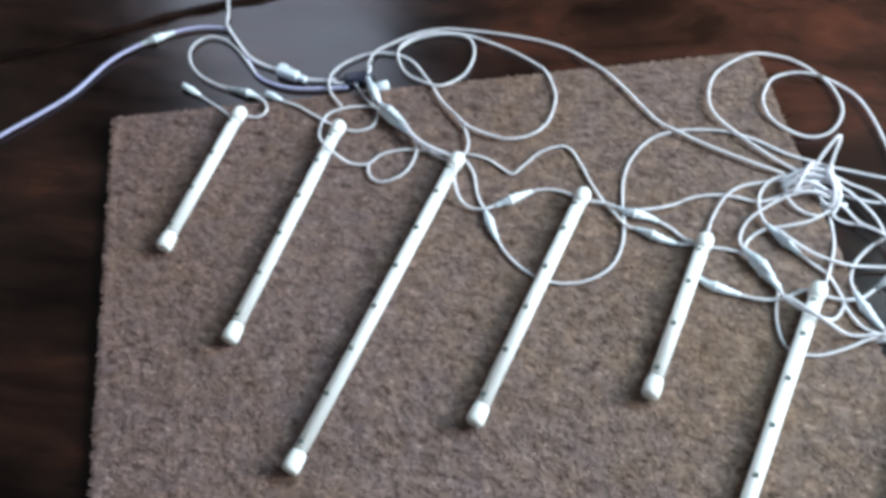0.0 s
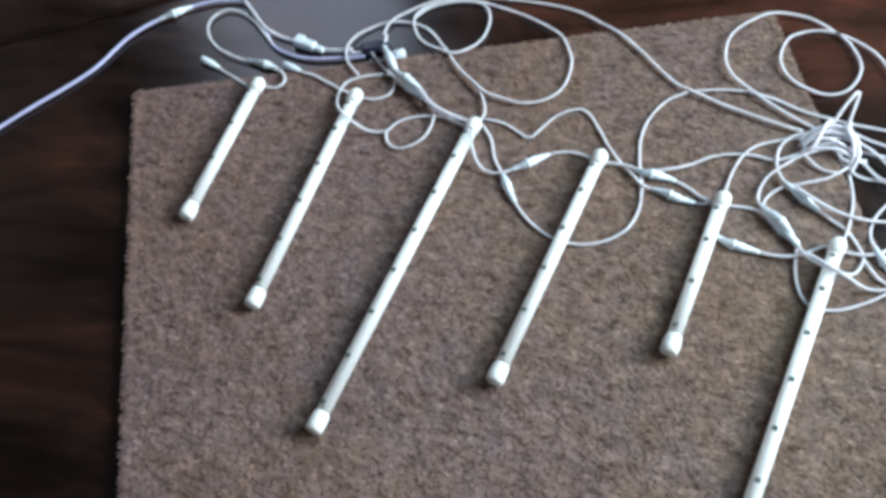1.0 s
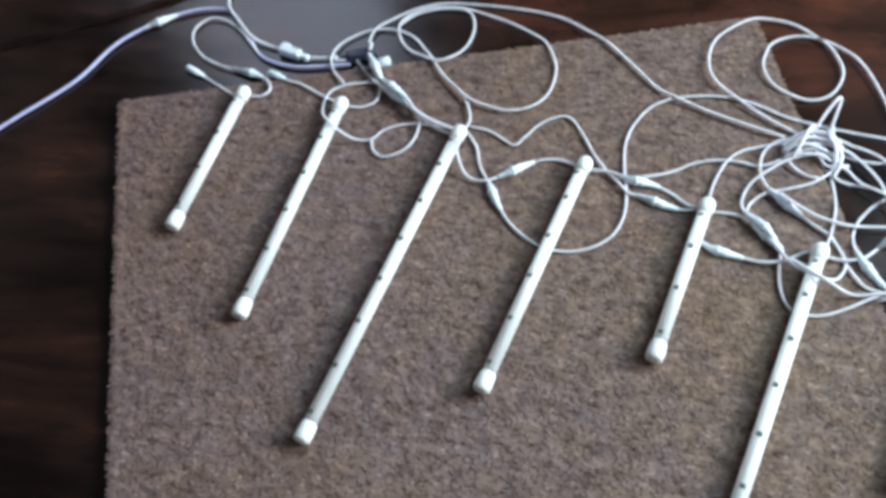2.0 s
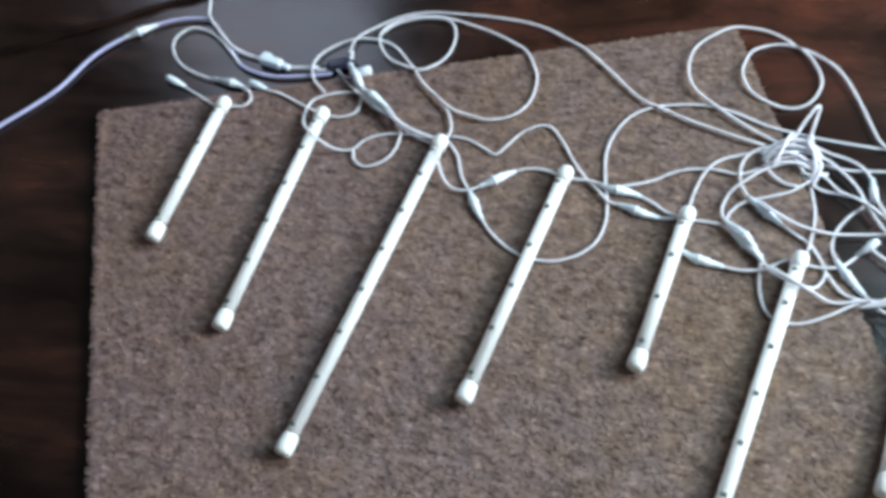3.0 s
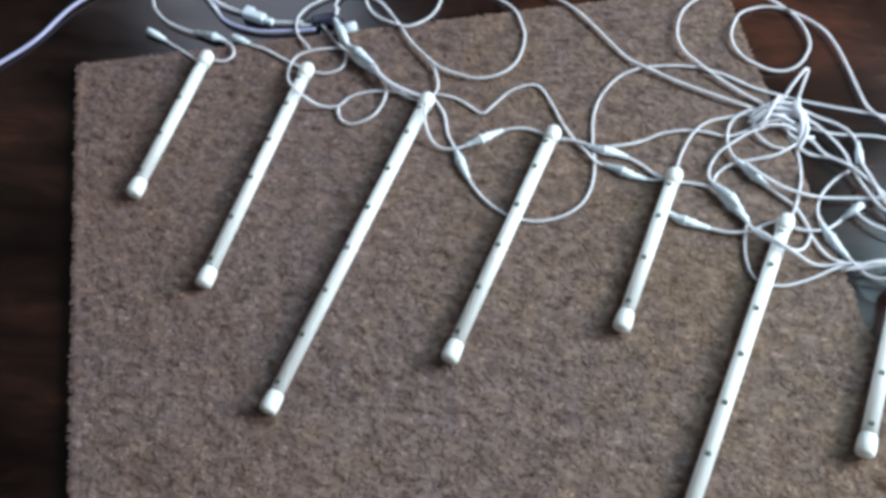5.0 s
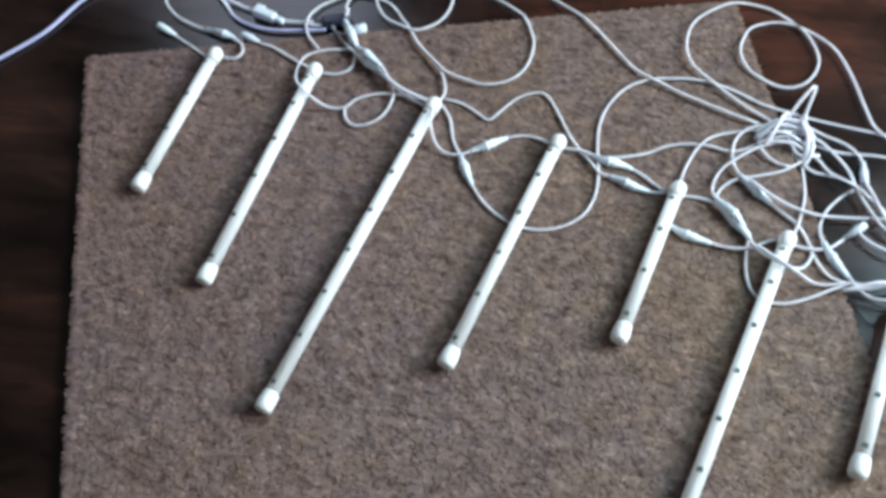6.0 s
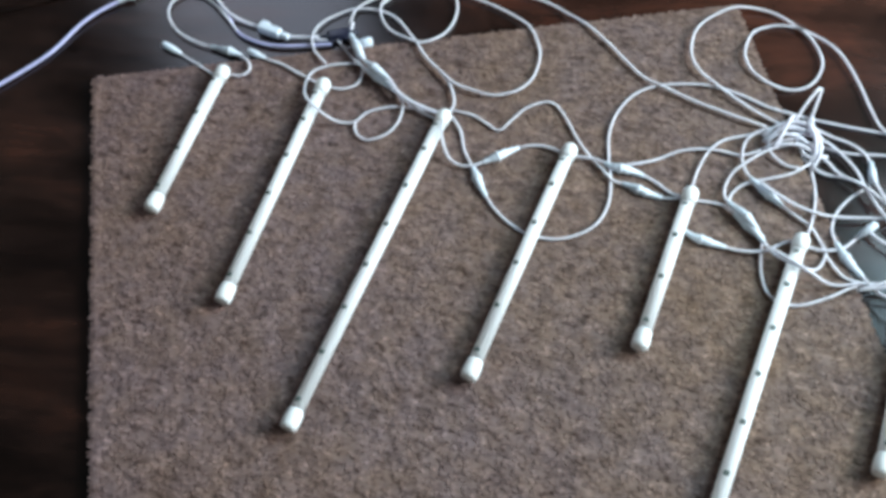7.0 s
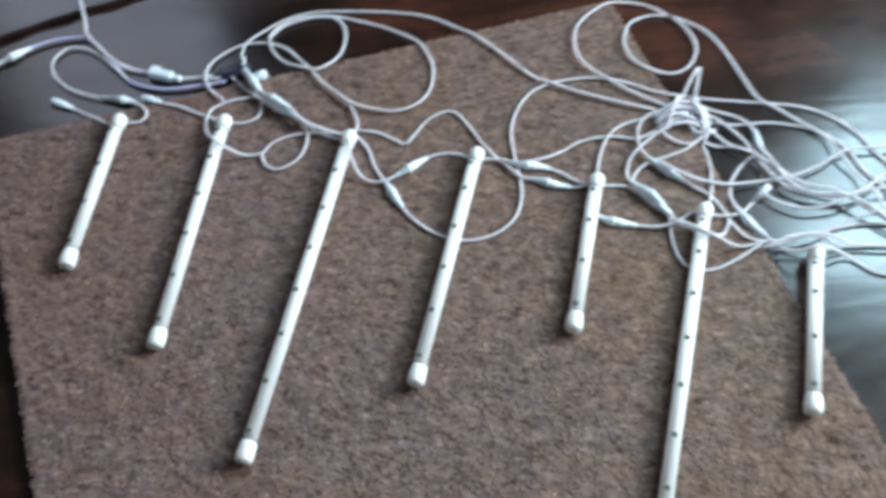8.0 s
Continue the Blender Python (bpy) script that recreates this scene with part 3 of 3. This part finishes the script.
cable([
    (0.282, 0.275), (0.269, 0.285), (0.258, 0.292), (0.248, 0.299), (0.244, 0.31), (0.246, 0.326), (0.254, 0.34), (0.268, 0.359), (0.293, 0.38),
    (0.306, 0.382),
], "white cable with connector in the tangle", connectors=[(0.264, 0.290)])

cable([
    (0.29, 0.265), (0.305, 0.254), (0.323, 0.249), (0.344, 0.251), (0.365, 0.261), (0.388, 0.267), (0.420, 0.270), (0.460, 0.279), (0.540, 0.292),
], "white cable leading off the mat's edge")

cable([
    (0.317, 0.278), (0.33, 0.279), (0.343, 0.287), (0.353, 0.304), (0.362, 0.318),
], "short white lead with an open connector", plug=1)

cable([
    (0.35, 0.353), (0.341, 0.34), (0.334, 0.322), (0.333, 0.301), (0.341, 0.285), (0.353, 0.274), (0.365, 0.263), (0.376, 0.255), (0.389, 0.251),
    (0.404, 0.256), (0.428, 0.262), (0.446, 0.254), (0.458, 0.251), (0.500, 0.250), (0.550, 0.249),
], "white cable with connector bowed over the mat's edge", connectors=[(0.350, 0.278)])

cable([
    (0.303, 0.369), (0.31, 0.349), (0.315, 0.326), (0.316, 0.303), (0.315, 0.286),
], "white cable crossing down through the tangle")

cable([
    (0.33, 0.279), (0.34, 0.268), (0.35, 0.261), (0.363, 0.261),
], "thin white cable crossing the mat's edge", r=0.0011)

cable([
    (0.27, 0.323), (0.285, 0.316), (0.304, 0.311), (0.324, 0.312), (0.35, 0.322), (0.377, 0.332), (0.392, 0.34), (0.411, 0.355), (0.43, 0.373),
    (0.463, 0.383), (0.505, 0.398), (0.550, 0.400),
], "white cable leading out over the shiny floor", lift=0.010)

cable([
    (0.295, 0.369), (0.303, 0.363), (0.317, 0.358), (0.335, 0.361), (0.351, 0.359),
], "white cable within the tangle", r=0.0012)

cable([
    (0.276, 0.392), (0.288, 0.399), (0.303, 0.400), (0.315, 0.399), (0.329, 0.398), (0.341, 0.393), (0.349, 0.386), (0.353, 0.377), (0.356, 0.366),
], "white lead ending in an open connector by the tangle", plug=1)

cable([
    (0.276, 0.377), (0.296, 0.39), (0.315, 0.389), (0.333, 0.378), (0.344, 0.366), (0.351, 0.353), (0.363, 0.337), (0.38, 0.321), (0.402, 0.318),
    (0.425, 0.32), (0.455, 0.333), (0.490, 0.346), (0.545, 0.360),
], "white cable trailing over the floor", lift=0.012)

cable([
    (0.288, 0.379), (0.3, 0.367), (0.314, 0.371), (0.329, 0.361), (0.349, 0.353), (0.368, 0.342), (0.392, 0.328), (0.42, 0.325), (0.443, 0.311),
    (0.468, 0.300), (0.500, 0.282), (0.550, 0.270),
], "white cable trailing over the floor", lift=0.012)

cable([
    (0.275, 0.391), (0.244, 0.401), (0.216, 0.414), (0.192, 0.429), (0.181, 0.449), (0.18, 0.476), (0.193, 0.5), (0.213, 0.52), (0.241, 0.525),
    (0.272, 0.511), (0.285, 0.498), (0.294, 0.481), (0.294, 0.464), (0.288, 0.449), (0.275, 0.439), (0.258, 0.436), (0.243, 0.439), (0.231, 0.451),
    (0.226, 0.468), (0.229, 0.494), (0.241, 0.508), (0.256, 0.514), (0.271, 0.513), (0.289, 0.507), (0.304, 0.498), (0.317, 0.483), (0.33, 0.463),
    (0.342, 0.441), (0.354, 0.422), (0.372, 0.412), (0.394, 0.399), (0.414, 0.386), (0.426, 0.365), (0.442, 0.345), (0.466, 0.312), (0.520, 0.290),
], "white cable coiled in a wide ring off the mat's corner", lift=0.004)

# the tied bundle: flat strands side by side, and the tie's turns across them
STRANDS = (
    ((0.262, 0.374), (0.269, 0.385), (0.279, 0.395), (0.291, 0.400), (0.301, 0.399), (0.310, 0.392)),
    ((0.263, 0.369), (0.269, 0.378), (0.277, 0.387), (0.289, 0.391), (0.300, 0.390), (0.311, 0.383)),
    ((0.266, 0.366), (0.271, 0.374), (0.284, 0.3785), (0.298, 0.379), (0.312, 0.376)),
    ((0.265, 0.362), (0.276, 0.368), (0.292, 0.373), (0.308, 0.373), (0.318, 0.377)),
)
for knots in STRANDS:
    cable(knots, "white cable strand lying flat in the tied bundle", r=0.0014, lift=0.001)
TURNS = (
    ((0.284, 0.408), (0.281, 0.402), (0.278, 0.387), (0.275, 0.371), (0.270, 0.362)),
    ((0.297, 0.413), (0.298, 0.400), (0.303, 0.388), (0.309, 0.380), (0.310, 0.370), (0.307, 0.359)),
    ((0.295, 0.407), (0.297, 0.394), (0.303, 0.383), (0.306, 0.371), (0.303, 0.362)),
)
for knots in TURNS:
    cable(knots, "white tie wound across the bundled cables", r=0.0017, lift=0.001)

cable([
    (0.36, 0.251), (0.383, 0.268), (0.406, 0.277), (0.429, 0.296), (0.46, 0.308), (0.505, 0.322), (0.550, 0.333),
], "white cable trailing over the floor beyond the mat", lift=0.008)

cable([
    (0.36, 0.252), (0.392, 0.265), (0.428, 0.272), (0.459, 0.276), (0.500, 0.284), (0.550, 0.287),
], "white cable trailing over the floor beyond the mat", lift=0.008)

cable([
    (0.355, 0.366), (0.363, 0.352), (0.373, 0.336), (0.384, 0.324), (0.401, 0.317), (0.424, 0.320), (0.444, 0.313), (0.462, 0.301), (0.500, 0.280),
], "white cable bent in a slack loop on the shiny floor", lift=0.014)

cable([
    (0.358, 0.318), (0.366, 0.309), (0.380, 0.303), (0.398, 0.302), (0.420, 0.311), (0.443, 0.329), (0.462, 0.350), (0.500, 0.372),
], "white cable bent in a slack loop on the shiny floor", lift=0.014)

cable([(0.282, 0.391), (0.289, 0.417), (0.297, 0.437), (0.297, 0.421), (0.296, 0.403)], "upright white tie twisted round the tangle", r=0.0013, heights=[0.0, 0.008, 0.016, 0.010, 0.0])

cable([(-0.092, 0.336), (-0.102, 0.348), (-0.107, 0.3555), (-0.105, 0.3590), (-0.100, 0.3615)], "short white lead with a chunky plug", r=0.0016, plug=1.5, lift=0.003)
cable([(-0.128, 0.384), (-0.125, 0.374), (-0.124, 0.364)], "short white lead running into the splice box", r=0.0016, lift=0.002)
cable([(-0.152, 0.351), (-0.146, 0.353), (-0.139, 0.356)], "short white lead running into the splice box", r=0.0018, lift=0.002)


def splice_box():
    """The small dark moulding in which the supply leads meet."""
    top = tagged(new("splice_box"), "small rounded blue-black splice box among the cables", "splice box")
    top.matrix_world = pose(-0.133, 0.364, FLOOR_Z, 0, 0, 32)
    bm = box_bm(-0.0115, 0.0115, -0.0065, 0.0065, 0, 0.0066, 0.0031, 5)
    for f in bm.faces:
        f.smooth = True
    part("body", bm, BLACK, top)
    for x in (-0.0065, 0.0, 0.0065):
        part("grommet", box_bm(x - 0.0020, x + 0.0020, -0.0095, -0.0055, 0.001, 0.0052, 0.0012, 3), BLACK, top)
    for x, way in ((-0.0118, -1), (0.0118, 1)):
        v, f = sweep([(x - way * 0.002, 0, 0.0034), (x + way * 0.002, 0, 0.0034), (x + way * 0.006, 0.0005, 0.003)], [0.0026, 0.0024, 0.0016], 12)
        raw("strain_relief", v, f, BLACK, top)


def tee_connector():
    """The moulded block where two leads join, with its clip."""
    top = tagged(new("tee_connector"), "chunky white moulded tee connector with a clip", "connector")
    top.matrix_world = pose(-0.197, 0.346, FLOOR_Z + 0.0002, 0, 0, -4)
    part("body", box_bm(-0.012, 0.012, -0.0045, 0.0045, 0, 0.009, 0.0018, 3), CONNECTOR_WHITE, top)
    part("clip", box_bm(-0.013, -0.004, 0.0047, 0.0085, 0.001, 0.0065, 0.0010, 2), CONNECTOR_WHITE, top)
    part("sleeve", box_bm(0.0122, 0.021, -0.0028, 0.0028, 0.0012, 0.0068, 0.0014, 3), CONNECTOR_WHITE, top)


def inline_connector():
    """The thick moulded joint beside the splice box, lying along the twisted leads."""
    top = tagged(new("inline_connector"), "thick white moulded inline connector on the mat's edge", "connector")
    top.matrix_world = pose(-0.107, 0.349, 0.0075, 0, 0, 133.9)
    rows = ((-0.0170, 0.0020), (-0.0130, 0.0026), (-0.0125, 0.0036), (-0.0020, 0.0039), (0.0040, 0.0037), (0.0045, 0.0029), (0.0120, 0.0025), (0.0150, 0.0018))
    v, f = sweep([(x, 0, 0) for x, r in rows], [r for x, r in rows], 16)
    raw("body", v, f, CONNECTOR_WHITE, top)
    rows = ((-0.0060, 0.0036), (-0.0056, 0.0045), (-0.0028, 0.0045), (-0.0024, 0.0036))
    v, f = sweep([(x, 0, 0) for x, r in rows], [r for x, r in rows], 16)
    raw("collar", v, f, CONNECTOR_WHITE, top)


tee_connector()
splice_box()
inline_connector()
